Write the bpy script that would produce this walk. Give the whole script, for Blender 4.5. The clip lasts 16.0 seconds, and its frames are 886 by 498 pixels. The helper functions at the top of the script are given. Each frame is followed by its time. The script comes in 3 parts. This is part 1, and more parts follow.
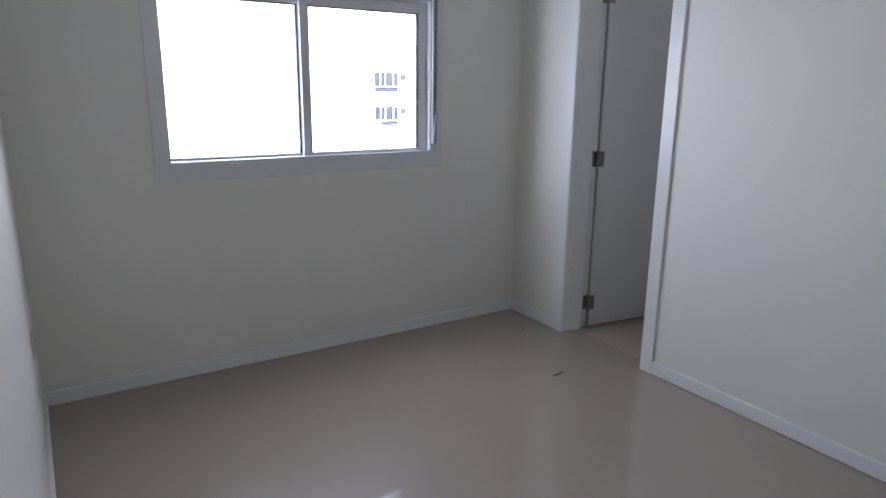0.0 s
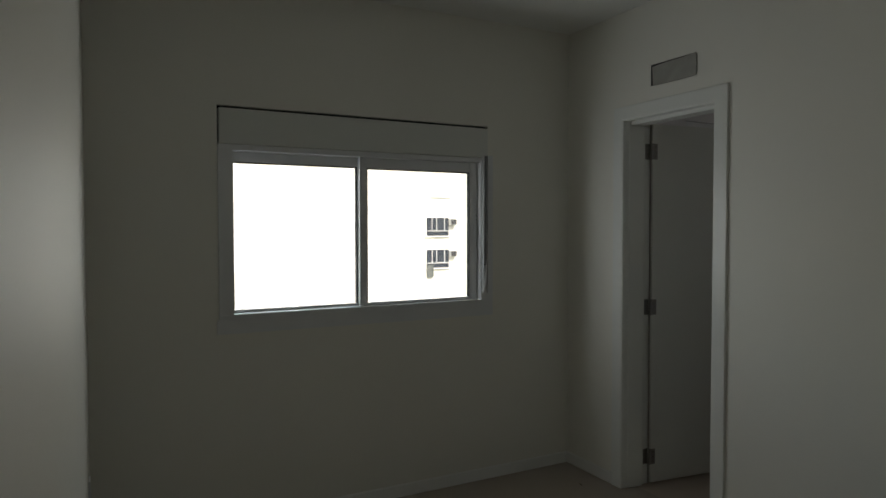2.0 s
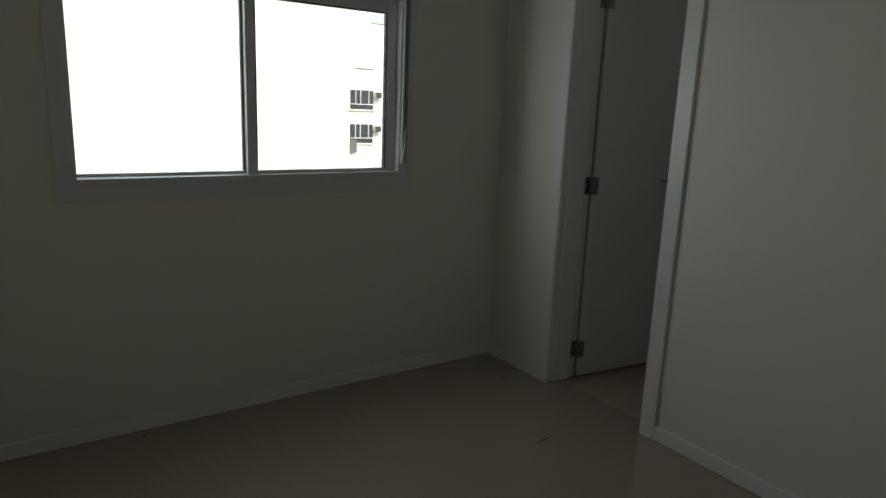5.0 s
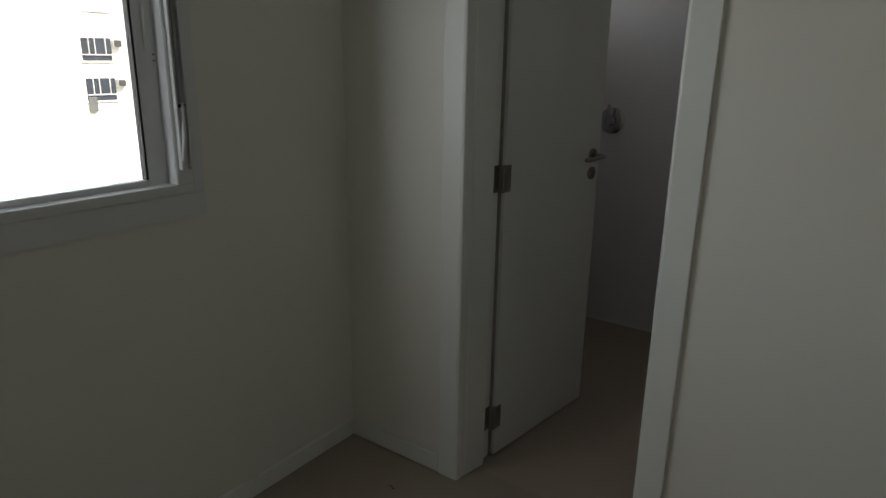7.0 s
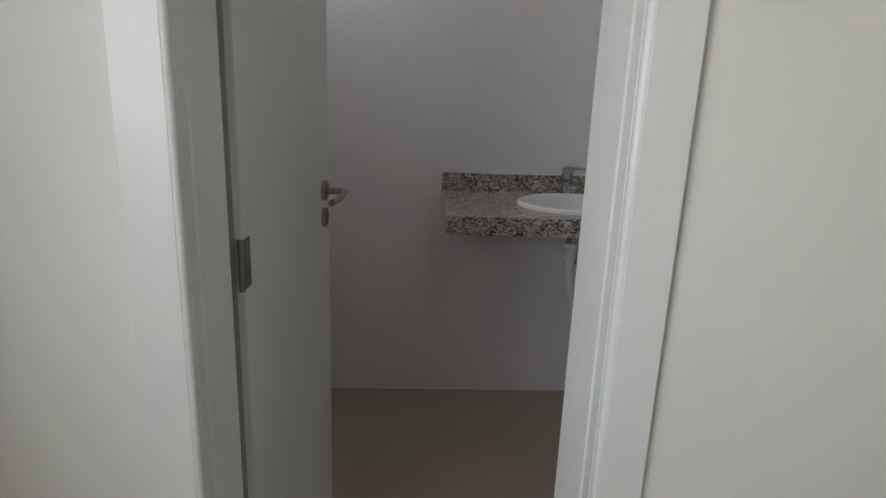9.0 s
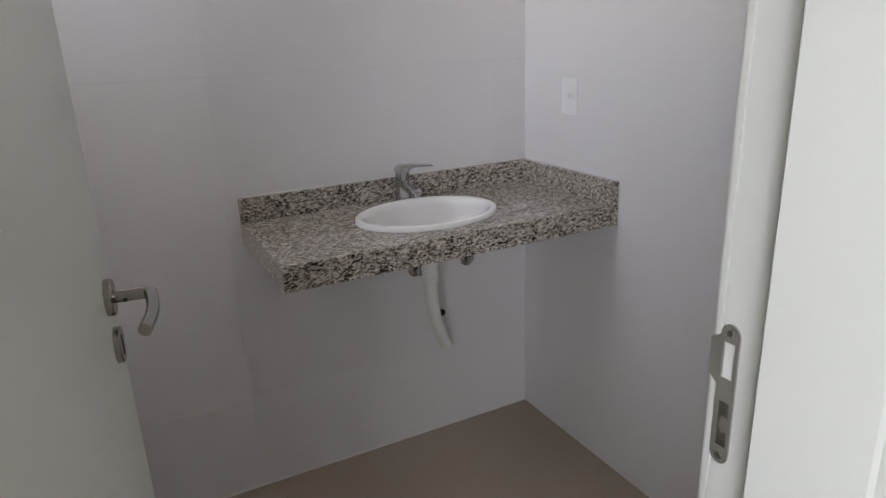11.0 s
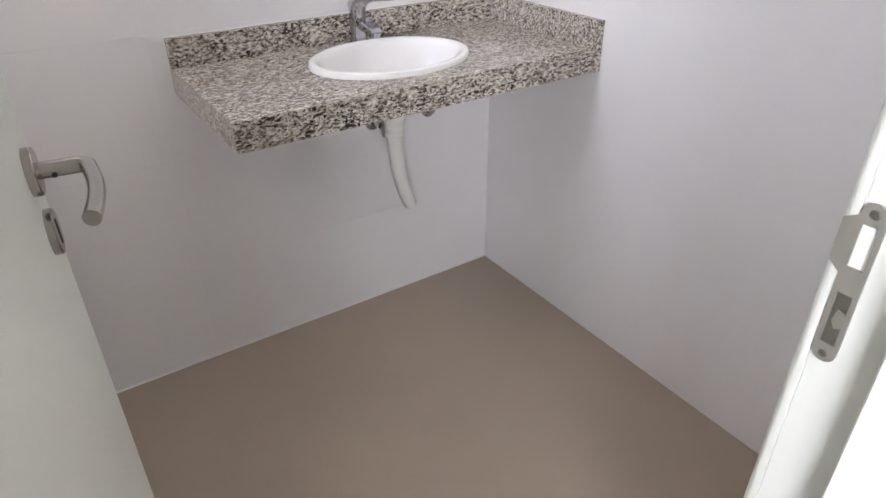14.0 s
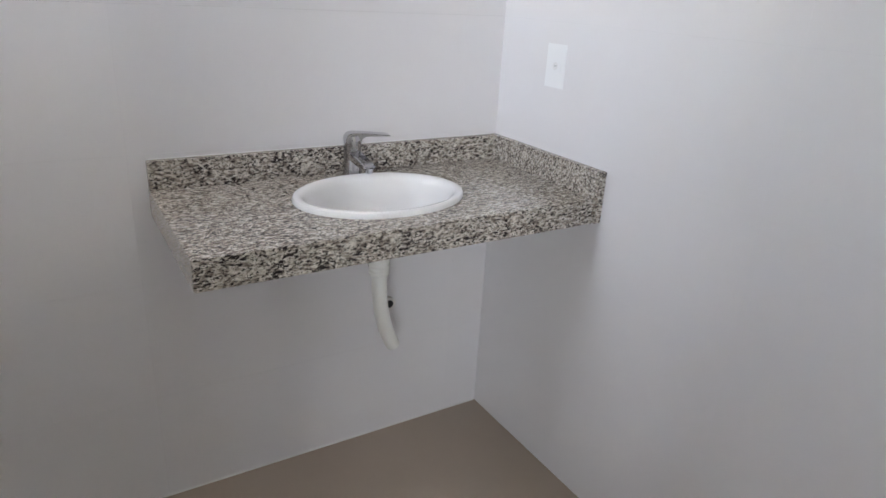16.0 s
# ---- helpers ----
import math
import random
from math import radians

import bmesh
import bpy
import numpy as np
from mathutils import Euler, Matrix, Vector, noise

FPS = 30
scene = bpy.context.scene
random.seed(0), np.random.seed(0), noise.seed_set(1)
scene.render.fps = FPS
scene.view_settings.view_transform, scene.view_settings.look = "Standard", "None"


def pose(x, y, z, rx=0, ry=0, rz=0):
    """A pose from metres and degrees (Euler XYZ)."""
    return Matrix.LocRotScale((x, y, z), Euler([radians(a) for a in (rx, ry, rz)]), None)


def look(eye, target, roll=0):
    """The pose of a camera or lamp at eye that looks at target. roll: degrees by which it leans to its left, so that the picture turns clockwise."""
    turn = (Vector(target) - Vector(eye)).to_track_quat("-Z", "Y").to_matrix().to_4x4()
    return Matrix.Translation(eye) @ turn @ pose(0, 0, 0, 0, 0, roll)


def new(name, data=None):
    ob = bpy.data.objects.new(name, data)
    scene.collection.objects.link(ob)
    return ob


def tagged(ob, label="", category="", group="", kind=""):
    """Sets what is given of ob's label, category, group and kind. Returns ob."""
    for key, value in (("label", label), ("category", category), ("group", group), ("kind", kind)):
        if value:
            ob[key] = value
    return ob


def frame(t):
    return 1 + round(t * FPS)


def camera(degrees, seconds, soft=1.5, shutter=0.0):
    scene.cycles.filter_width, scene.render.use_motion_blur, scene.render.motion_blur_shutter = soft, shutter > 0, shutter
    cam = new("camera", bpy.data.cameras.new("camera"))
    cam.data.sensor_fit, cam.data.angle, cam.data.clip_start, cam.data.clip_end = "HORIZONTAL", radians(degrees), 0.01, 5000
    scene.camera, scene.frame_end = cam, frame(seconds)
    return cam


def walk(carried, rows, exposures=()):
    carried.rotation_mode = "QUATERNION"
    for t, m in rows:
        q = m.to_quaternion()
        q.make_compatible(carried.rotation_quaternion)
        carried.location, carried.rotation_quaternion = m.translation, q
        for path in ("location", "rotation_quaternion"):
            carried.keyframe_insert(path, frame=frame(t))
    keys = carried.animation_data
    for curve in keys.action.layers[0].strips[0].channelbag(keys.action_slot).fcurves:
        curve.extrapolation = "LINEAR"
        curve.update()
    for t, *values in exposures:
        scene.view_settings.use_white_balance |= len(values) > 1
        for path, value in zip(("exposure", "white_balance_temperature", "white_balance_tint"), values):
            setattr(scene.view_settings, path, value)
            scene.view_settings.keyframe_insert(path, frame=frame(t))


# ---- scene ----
cam = camera(68.3, 16.0)
PATH = [
    (0, (-2.621, -3.267, 1.45), (-1.582, -1.629, 0.962), 0.7),
    (0.5, (-2.646, -3.321, 1.442), (-1.636, -1.653, 1.0), 1.0),
    (1, (-2.621, -3.269, 1.448), (-1.628, -1.588, 1.012), 0.9),
    (1.5, (-2.621, -3.257, 1.497), (-1.653, -1.519, 1.294), -0.1),
    (2, (-2.65, -3.307, 1.504), (-1.716, -1.54, 1.439), -0.1),
    (2.5, (-2.662, -3.331, 1.505), (-1.737, -1.558, 1.449), 0.1),
    (3, (-2.662, -3.335, 1.504), (-1.736, -1.563, 1.441), 0.7),
    (3.5, (-2.66, -3.321, 1.494), (-1.728, -1.553, 1.407), 1.6),
    (4, (-2.597, -3.254, 1.447), (-1.674, -1.506, 1.139), 1.9),
    (4.5, (-2.447, -3.077, 1.407), (-1.461, -1.382, 1.018), 2.9),
    (6.8, (-1.749, -1.707, 1.43), (-0.216, -0.558, 0.855), -0.3),
    (7, (-1.643, -1.595, 1.419), (-0.082, -0.479, 0.856), 0.9),
    (7.5, (-1.522, -1.37, 1.385), (0.276, -0.631, 0.913), 1.5),
    (8, (-1.358, -1.129, 1.397), (0.549, -0.819, 0.883), 1.1),
    (8.5, (-1.114, -0.954, 1.4), (0.796, -0.754, 0.84), 2.0),
    (9, (-0.892, -0.811, 1.393), (1.026, -0.917, 0.836), 2.2),
    (9.5, (-0.678, -0.688, 1.383), (1.17, -1.163, 0.777), 1.0),
    (9.7, (-0.586, -0.667, 1.379), (1.235, -1.219, 0.753), 1.5),
    (12, (-0.068, -0.601, 1.39), (1.482, -1.668, 0.713), -4.0),
    (12.5, (-0.027, -0.576, 1.402), (1.44, -1.719, 0.667), -2.0),
    (13, (-0.003, -0.575, 1.387), (1.499, -1.619, 0.579), -2.0),
    (13.5, (-0.011, -0.59, 1.361), (1.485, -1.541, 0.436), -2.0),
    (14, (-0.003, -0.61, 1.342), (1.42, -1.553, 0.298), -0.5),
    (14.5, (0.016, -0.612, 1.41), (1.532, -1.635, 0.601), 3.0),
    (15, (0.003, -0.613, 1.417), (1.571, -1.631, 0.708), 0.7),
    (15.5, (-0.007, -0.706, 1.376), (1.565, -1.709, 0.652), 4.3),
    (16, (0.092, -0.749, 1.364), (1.663, -1.741, 0.624), 3.2),
]
EXPOSURES = [
    (0.0, 2.7, 6000, 24), (0.5, 2.14, 6050, 23), (1.0, 1.68, 6350, 18), (1.5, 1.12, 6850, 11), (2.0, 0.86, 7100, 10), (3.5, 0.63, 7150, 10), (4.5, 0.68, 7100, 10),
    (7.0, 1.15, 7100, 12), (7.5, 2.12, 7050, 15), (8.0, 2.7, 7000, 15), (9.0, 2.68, 6950, 16), (9.7, 2.72, 7000, 18), (12.0, 3.98, 6950, 18), (13.0, 4.2, 6950, 18), (13.5, 4.33, 6950, 18), (14.0, 4.48, 6950, 19),
    (14.5, 4.4, 6900, 18), (15.0, 4.24, 6800, 15), (16.0, 4.1, 6750, 15)]
walk(cam, [(t, look(eye, target, roll)) for t, eye, target, roll in PATH], EXPOSURES)

# ---- light ----
world = bpy.data.worlds.new("sky")
scene.world = world
world.use_nodes = True
wn = world.node_tree.nodes
sky = wn.new("ShaderNodeTexSky")
sky.sky_type = 'NISHITA'
sky.sun_disc = False
sky.sun_elevation = radians(48)
sky.sun_rotation = radians(200)
sky.air_density = 1.6
sky.dust_density = 3.0
wn["Background"].inputs["Strength"].default_value = 0.15
world.node_tree.links.new(sky.outputs[0], wn["Background"].inputs["Color"])

sun_data = bpy.data.lights.new("sun", 'SUN')
sun_data.energy = 4.0
sun_data.angle = radians(0.5)
sun_data.color = (1.0, 0.96, 0.9)
sun = new("sun", sun_data)
sun.matrix_world = look((12, -30, 40), (0, 0, 0))


def window_light(name, place, target, w, h, watts, color):
    data = bpy.data.lights.new(name, 'AREA')
    data.shape, data.size, data.size_y, data.energy, data.color = 'RECTANGLE', w, h, watts, color
    ob = new(name, data)
    ob.matrix_world = look(place, target)
    return ob


# sky light that enters by the two panes of the room and by the bathroom window
for x in (-1.735, -1.035):
    window_light("sky_light_bedroom", (x, 0.17, 1.47), (x + 0.24, -1.0, 1.36), 0.70, 0.80, 2.15, (0.83, 0.92, 1.0))
window_light("sky_light_bathroom", (1.36, 0.20, 1.97), (1.20, -1.0, 1.48), 0.54, 0.52, 0.63, (0.94, 0.96, 1.0))


# ---- materials ----
def material(name, color, rough=0.5, metal=0.0, vary=0.06, scale=3.0, bump=0.0, bump_scale=60.0, spec=0.5, fine=0.0):
    """Base colour with broad and fine variation, gloss variation and a fine relief."""
    m = bpy.data.materials.new(name)
    m.use_nodes = True
    nt = m.node_tree
    b = nt.nodes["Principled BSDF"]
    b.inputs["Metallic"].default_value = metal
    b.inputs["Specular IOR Level"].default_value = spec
    co = nt.nodes.new("ShaderNodeTexCoord")
    n1 = nt.nodes.new("ShaderNodeTexNoise")
    n1.inputs["Scale"].default_value, n1.inputs["Detail"].default_value = scale, 5
    n2 = nt.nodes.new("ShaderNodeTexNoise")
    n2.inputs["Scale"].default_value, n2.inputs["Detail"].default_value = bump_scale, 3
    for n in (n1, n2):
        nt.links.new(co.outputs["Object"], n.inputs["Vector"])
    mix = nt.nodes.new("ShaderNodeMix")
    mix.data_type = 'RGBA'
    dark = tuple(c * (1 - vary) for c in color)
    lite = tuple(min(1, c * (1 + vary)) for c in color)
    mix.inputs["A"].default_value, mix.inputs["B"].default_value = (*dark, 1), (*lite, 1)
    add = nt.nodes.new("ShaderNodeMath")
    add.operation = 'MULTIPLY_ADD'
    add.inputs[1].default_value = fine
    nt.links.new(n2.outputs["Fac"], add.inputs[0])
    nt.links.new(n1.outputs["Fac"], add.inputs[2])
    nt.links.new(add.outputs[0], mix.inputs["Factor"])
    nt.links.new(mix.outputs["Result"], b.inputs["Base Color"])
    rr = nt.nodes.new("ShaderNodeMapRange")
    rr.inputs["To Min"].default_value, rr.inputs["To Max"].default_value = rough * 0.85, min(1, rough * 1.15)
    nt.links.new(n1.outputs["Fac"], rr.inputs["Value"])
    nt.links.new(rr.outputs["Result"], b.inputs["Roughness"])
    if bump:
        bp = nt.nodes.new("ShaderNodeBump")
        bp.inputs["Strength"].default_value, bp.inputs["Distance"].default_value = bump, 0.002
        nt.links.new(n2.outputs["Fac"], bp.inputs["Height"])
        nt.links.new(bp.outputs["Normal"], b.inputs["Normal"])
    return m


WALL = material("wall_paint", (0.805, 0.79, 0.73), 0.55, vary=0.03, scale=1.2, bump=0.12, bump_scale=180, spec=0.4)
CEIL = material("ceiling_paint", (0.82, 0.82, 0.79), 0.8, vary=0.02, scale=1.0, bump=0.1, bump_scale=120)
TRIM = material("white_lacquer", (0.78, 0.79, 0.76), 0.32, vary=0.02, scale=4, bump=0.05, bump_scale=90)
BASE = material("white_baseboard", (0.83, 0.83, 0.81), 0.4, vary=0.03, scale=5, bump=0.05)
LEAF = material("door_lacquer", (0.72, 0.73, 0.69), 0.35, vary=0.03, scale=2.5, bump=0.06, bump_scale=70)
ALU = material("white_aluminium", (0.74, 0.75, 0.76), 0.35, vary=0.03, scale=8, bump=0.04)
SHUTTERBOX = material("white_shutter_box", (0.70, 0.71, 0.68), 0.45, vary=0.03, scale=3, bump=0.05)
BLACK = material("black_gasket_and_gap_shade", (0.015, 0.015, 0.016), 0.6, vary=0.2, scale=20)
STRAP = material("grey_strap", (0.30, 0.31, 0.32), 0.8, vary=0.15, scale=60, bump=0.3, bump_scale=400)
STEEL = material("brushed_steel", (0.37, 0.35, 0.325), 0.21, 1.0, vary=0.08, scale=30, bump=0.1, bump_scale=300)
STRIKE = material("satin_strike_steel", (0.46, 0.44, 0.41), 0.5, 0.85, vary=0.08, scale=30, bump=0.06, bump_scale=300)
DARKSTEEL = material("worn_hinge_steel", (0.30, 0.29, 0.27), 0.38, 1.0, vary=0.15, scale=40, bump=0.1, bump_scale=200)
CHROME = material("chrome", (0.56, 0.56, 0.58), 0.10, 1.0, vary=0.04, scale=10)
CERAMIC = material("white_ceramic", (0.86, 0.85, 0.84), 0.2, vary=0.015, scale=6)
PLASTIC = material("white_plastic", (0.80, 0.79, 0.75), 0.4, vary=0.03, scale=10)
PLATE = material("switch_plate_plastic", (0.82, 0.82, 0.83), 0.3, vary=0.02, scale=10)
TILE = material("white_wall_tile", (0.79, 0.77, 0.78), 0.14, vary=0.02, scale=2.0, bump=0.03, bump_scale=40)
GROUT = material("tile_grout", (0.74, 0.72, 0.72), 0.85, vary=0.1, scale=20, bump=0.2, bump_scale=300)
FLOOR = material("beige_porcelain", (0.35, 0.290, 0.238), 0.26, vary=0.035, scale=2.1, bump=0.0, bump_scale=30)
polish = FLOOR.node_tree.nodes["Principled BSDF"].inputs["Roughness"]
FLOOR.node_tree.links.remove(polish.links[0])  # an even polish
polish.default_value = 0.29
FLOOR.node_tree.nodes["Principled BSDF"].inputs["Coat Weight"].default_value = 0.7
FLOOR.node_tree.nodes["Principled BSDF"].inputs["Coat Roughness"].default_value = 0.03
FLOORB = material("beige_bathroom_porcelain", (0.375, 0.305, 0.245), 0.30, vary=0.06, scale=3.5, bump=0.03, bump_scale=35, fine=0.25)
PATCH = material("bare_plaster_cover", (0.36, 0.35, 0.32), 0.85, vary=0.25, scale=14, bump=0.5, bump_scale=120)
FACADE = material("white_facade_render", (0.80, 0.80, 0.78), 0.8, vary=0.05, scale=0.4, bump=0.2, bump_scale=8)
DARKGLASS = material("dark_far_glass", (0.05, 0.06, 0.08), 0.1, vary=0.3, scale=0.8)
BLUEGLASS = material("bluish_far_glass", (0.45, 0.52, 0.62), 0.15, vary=0.1, scale=0.8)
FRAMEW = material("far_window_frame", (0.75, 0.75, 0.75), 0.5, vary=0.05)
GROUND = material("city_ground", (0.16, 0.16, 0.14), 0.9, vary=0.4, scale=0.05, bump=0.3, bump_scale=2)
SILICONE = material("white_silicone", (0.82, 0.82, 0.80), 0.45, vary=0.03, scale=30, bump=0.2, bump_scale=150)
# tone of the shaded slit at the hinges, put into a strip's colour
GAPSHADE = material("hinge_gap_shade", (0.40, 0.375, 0.34), 0.8, vary=0.25, scale=20, bump=0.1, bump_scale=200)
PANELGREY = material("far_grey_panel", (0.05, 0.05, 0.055), 0.6, vary=0.2, scale=2.0)
LAUNDRY = material("far_pale_panel", (0.13, 0.14, 0.14), 0.6, vary=0.2, scale=2.0)
DUST = material("floor_debris", (0.07, 0.055, 0.045), 0.9, vary=0.3, scale=60)


def granite_material():
    m = bpy.data.materials.new("speckled_granite")
    m.use_nodes = True
    nt = m.node_tree
    b = nt.nodes["Principled BSDF"]
    b.inputs["Roughness"].default_value = 0.14
    co = nt.nodes.new("ShaderNodeTexCoord")
    stretch = nt.nodes.new("ShaderNodeMapping")
    stretch.inputs["Scale"].default_value = (2.5, 0.85, 1.7)
    stretch.inputs["Rotation"].default_value = (0, 0, 0.12)
    nt.links.new(co.outputs["Object"], stretch.inputs["Vector"])

    def noise_at(scale, detail, rough=0.6, distort=0.0):
        n = nt.nodes.new("ShaderNodeTexNoise")
        n.inputs["Scale"].default_value, n.inputs["Detail"].default_value = scale, detail
        n.inputs["Roughness"].default_value, n.inputs["Distortion"].default_value = rough, distort
        nt.links.new(stretch.outputs["Vector"], n.inputs["Vector"])
        return n

    def ramp(src, stops):
        r = nt.nodes.new("ShaderNodeValToRGB")
        el = r.color_ramp.elements
        while len(el) < len(stops):
            el.new(0.5)
        for e, (p, c) in zip(el, stops):
            e.position, e.color = p, (*c, 1)
        nt.links.new(src, r.inputs["Fac"])
        return r.outputs["Color"]

    def mixed(fac, a, c, mode='MIX'):
        x = nt.nodes.new("ShaderNodeMix")
        x.data_type, x.blend_type = 'RGBA', mode
        nt.links.new(fac, x.inputs["Factor"]) if fac else None
        for sock, v in (("A", a), ("B", c)):
            if isinstance(v, tuple):
                x.inputs[sock].default_value = (*v, 1)
            else:
                nt.links.new(v, x.inputs[sock])
        return x.outputs["Result"]

    base = ramp(noise_at(80, 6).outputs["Fac"], [(0.35, (0.15, 0.12, 0.10)), (0.43, (0.34, 0.29, 0.25)), (0.505, (0.55, 0.495, 0.43)), (0.62, (0.75, 0.70, 0.635))])
    cluster = nt.nodes.new("ShaderNodeMath")  # dark grains gather in patches
    cluster.operation = 'MULTIPLY_ADD'
    cluster.inputs[1].default_value = 0.22
    nt.links.new(noise_at(22, 3).outputs["Fac"], cluster.inputs[0])
    nt.links.new(noise_at(120, 5, 0.66, 0.5).outputs["Fac"], cluster.inputs[2])
    dark = ramp(cluster.outputs[0], [(0.645, (0, 0, 0)), (0.668, (1, 1, 1))])
    speck = ramp(noise_at(230, 3, 0.6, 0.3).outputs["Fac"], [(0.58, (0, 0, 0)), (0.63, (1, 1, 1))])
    c = mixed(dark, base, (0.030, 0.024, 0.023))
    c = mixed(speck, c, (0.04, 0.035, 0.035))
    nt.links.new(c, b.inputs["Base Color"])
    return m


GRANITE = granite_material()


def glass_material():
    m = bpy.data.materials.new("window_glass")
    m.use_nodes = True
    nt = m.node_tree
    nt.nodes.remove(nt.nodes["Principled BSDF"])
    tr = nt.nodes.new("ShaderNodeBsdfTransparent")
    tr.inputs["Color"].default_value = (0.94, 0.96, 0.96, 1)
    gl = nt.nodes.new("ShaderNodeBsdfGlossy")
    gl.inputs["Roughness"].default_value = 0.02
    fr = nt.nodes.new("ShaderNodeFresnel")
    fr.inputs["IOR"].default_value = 1.45
    mx = nt.nodes.new("ShaderNodeMixShader")
    nt.links.new(fr.outputs[0], mx.inputs[0])
    nt.links.new(tr.outputs[0], mx.inputs[1])
    nt.links.new(gl.outputs[0], mx.inputs[2])
    nt.links.new(mx.outputs[0], nt.nodes["Material Output"].inputs["Surface"])
    return m


GLASS = glass_material()


# ---- mesh helpers ----
def bx(bm, x0, x1, y0, y1, z0, z1):
    """A box between two corners."""
    v = [bm.verts.new((x, y, z)) for x in (x0, x1) for y in (y0, y1) for z in (z0, z1)]
    for f in ((0, 1, 3, 2), (4, 6, 7, 5), (0, 4, 5, 1), (2, 3, 7, 6), (0, 2, 6, 4), (1, 5, 7, 3)):
        bm.faces.new([v[i] for i in f])


def boxes(*dims):
    bm = bmesh.new()
    for d in dims:
        bx(bm, *d)
    return bm


def tube(bm, pts, radii, seg=16, caps=True):
    """A round bar along a line of points, with a radius at each."""
    pts = [Vector(p) for p in pts]
    if not isinstance(radii, (list, tuple)):
        radii = [radii] * len(pts)
    rings, side = [], None
    for i, p in enumerate(pts):
        d = (pts[min(i + 1, len(pts) - 1)] - pts[max(i - 1, 0)]).normalized()
        if side is None:
            side = d.orthogonal().normalized()
        side = (side - d * side.dot(d)).normalized()
        up = d.cross(side)
        rings.append([bm.verts.new(p + radii[i] * (math.cos(a) * side + math.sin(a) * up)) for a in (2 * math.pi * k / seg for k in range(seg))])
    for a, b in zip(rings, rings[1:]):
        for k in range(seg):
            bm.faces.new((a[k], a[(k + 1) % seg], b[(k + 1) % seg], b[k]))
    if caps:
        bm.faces.new(rings[0])
        bm.faces.new(rings[-1])


def prism(bm, outline, axis, a, b):
    """An outline in two axes pushed along the third from a to b."""
    def at(p, q, r):
        return {"x": (r, p, q), "y": (p, r, q), "z": (p, q, r)}[axis]
    lo = [bm.verts.new(at(p, q, a)) for p, q in outline]
    hi = [bm.verts.new(at(p, q, b)) for p, q in outline]
    n = len(outline)
    bm.faces.new(lo)
    bm.faces.new(hi)
    for k in range(n):
        bm.faces.new((lo[k], lo[(k + 1) % n], hi[(k + 1) % n], hi[k]))


def ring_of(profile, centre, seg=48, ax=1.0, ay=1.0):
    """A turned mesh from (radius, z) pairs, stretched to an oval."""
    bm = bmesh.new()
    rings = []
    for r, z in profile:
        rings.append([bm.verts.new((centre[0] + ax * r * math.cos(t), centre[1] + ay * r * math.sin(t), centre[2] + z)) for t in (2 * math.pi * k / seg for k in range(seg))])
    for a, b in zip(rings, rings[1:]):
        for k in range(seg):
            bm.faces.new((a[k], a[(k + 1) % seg], b[(k + 1) % seg], b[k]))
    return bm, rings


def part(name, bm, mat, parent=None, label="", bevel=0.0, smooth=False, segments=2, at=None):
    """Links a bmesh as one mesh object, under a thing or a part where given."""
    bmesh.ops.recalc_face_normals(bm, faces=bm.faces)
    if bevel:
        edges = [e for e in bm.edges if len(e.link_faces) == 2 and e.calc_face_angle(0) > 0.6]
        bmesh.ops.bevel(bm, geom=edges, offset=bevel, segments=segments, affect='EDGES', clamp_overlap=True)
    me = bpy.data.meshes.new(name)
    bm.to_mesh(me)
    bm.free()
    me.materials.append(mat)
    if smooth:
        for p in me.polygons:
            p.use_smooth = True
        me.set_sharp_from_angle(angle=radians(40))
    ob = new(name, me)
    if at is not None:
        ob.matrix_basis = at
    if parent:
        ob.parent = parent
    if label:
        ob["label"] = label
    return ob


def group_thing(name, label, category, kind="", at=None):
    ob = new(name)
    ob.empty_display_size = 0.1
    if at is not None:
        ob.matrix_basis = at
    return tagged(ob, label, category, kind=kind)


# ---- plan ----
XL = -2.698            # face of the wall across from the bathroom
XB, YB = 1.703, -1.935  # bathroom: far wall and side wall
TW = 0.185            # wall between room and bathroom
ZC, ZCB = 2.72, 2.50  # ceilings
YN = -4.10            # unseen wall behind the walker, set for its bounce light
DL, DR, DT = -0.503, -1.113, 2.105  # door opening
WX0, WX1, WZ0, WZ1 = -2.134, -0.605, 1.055, 2.10  # window opening

tagged(part("floor", boxes((-4.2, TW / 2, YN - 0.15, 0.0, -0.12, 0.0)), FLOOR), "polished beige porcelain floor of the empty room", "floor", kind="structure")
tagged(part("floor_bathroom", boxes((TW / 2, XB + 0.15, YB - 0.15, 0.0, -0.12, 0.0)), FLOORB), "satin beige porcelain floor of the bathroom", "floor", kind="structure")
tagged(part("ceiling", boxes((-4.2, TW, YN - 0.15, 0.2, ZC, ZC + 0.15)), CEIL), "plain white painted plaster ceiling", "ceiling", kind="structure")
tagged(part("ceiling_bathroom", boxes((TW, XB + 0.15, YB - 0.15, 0.2, ZCB, ZCB + 0.37)), CEIL), "plain white plaster bathroom ceiling", "ceiling", kind="structure")

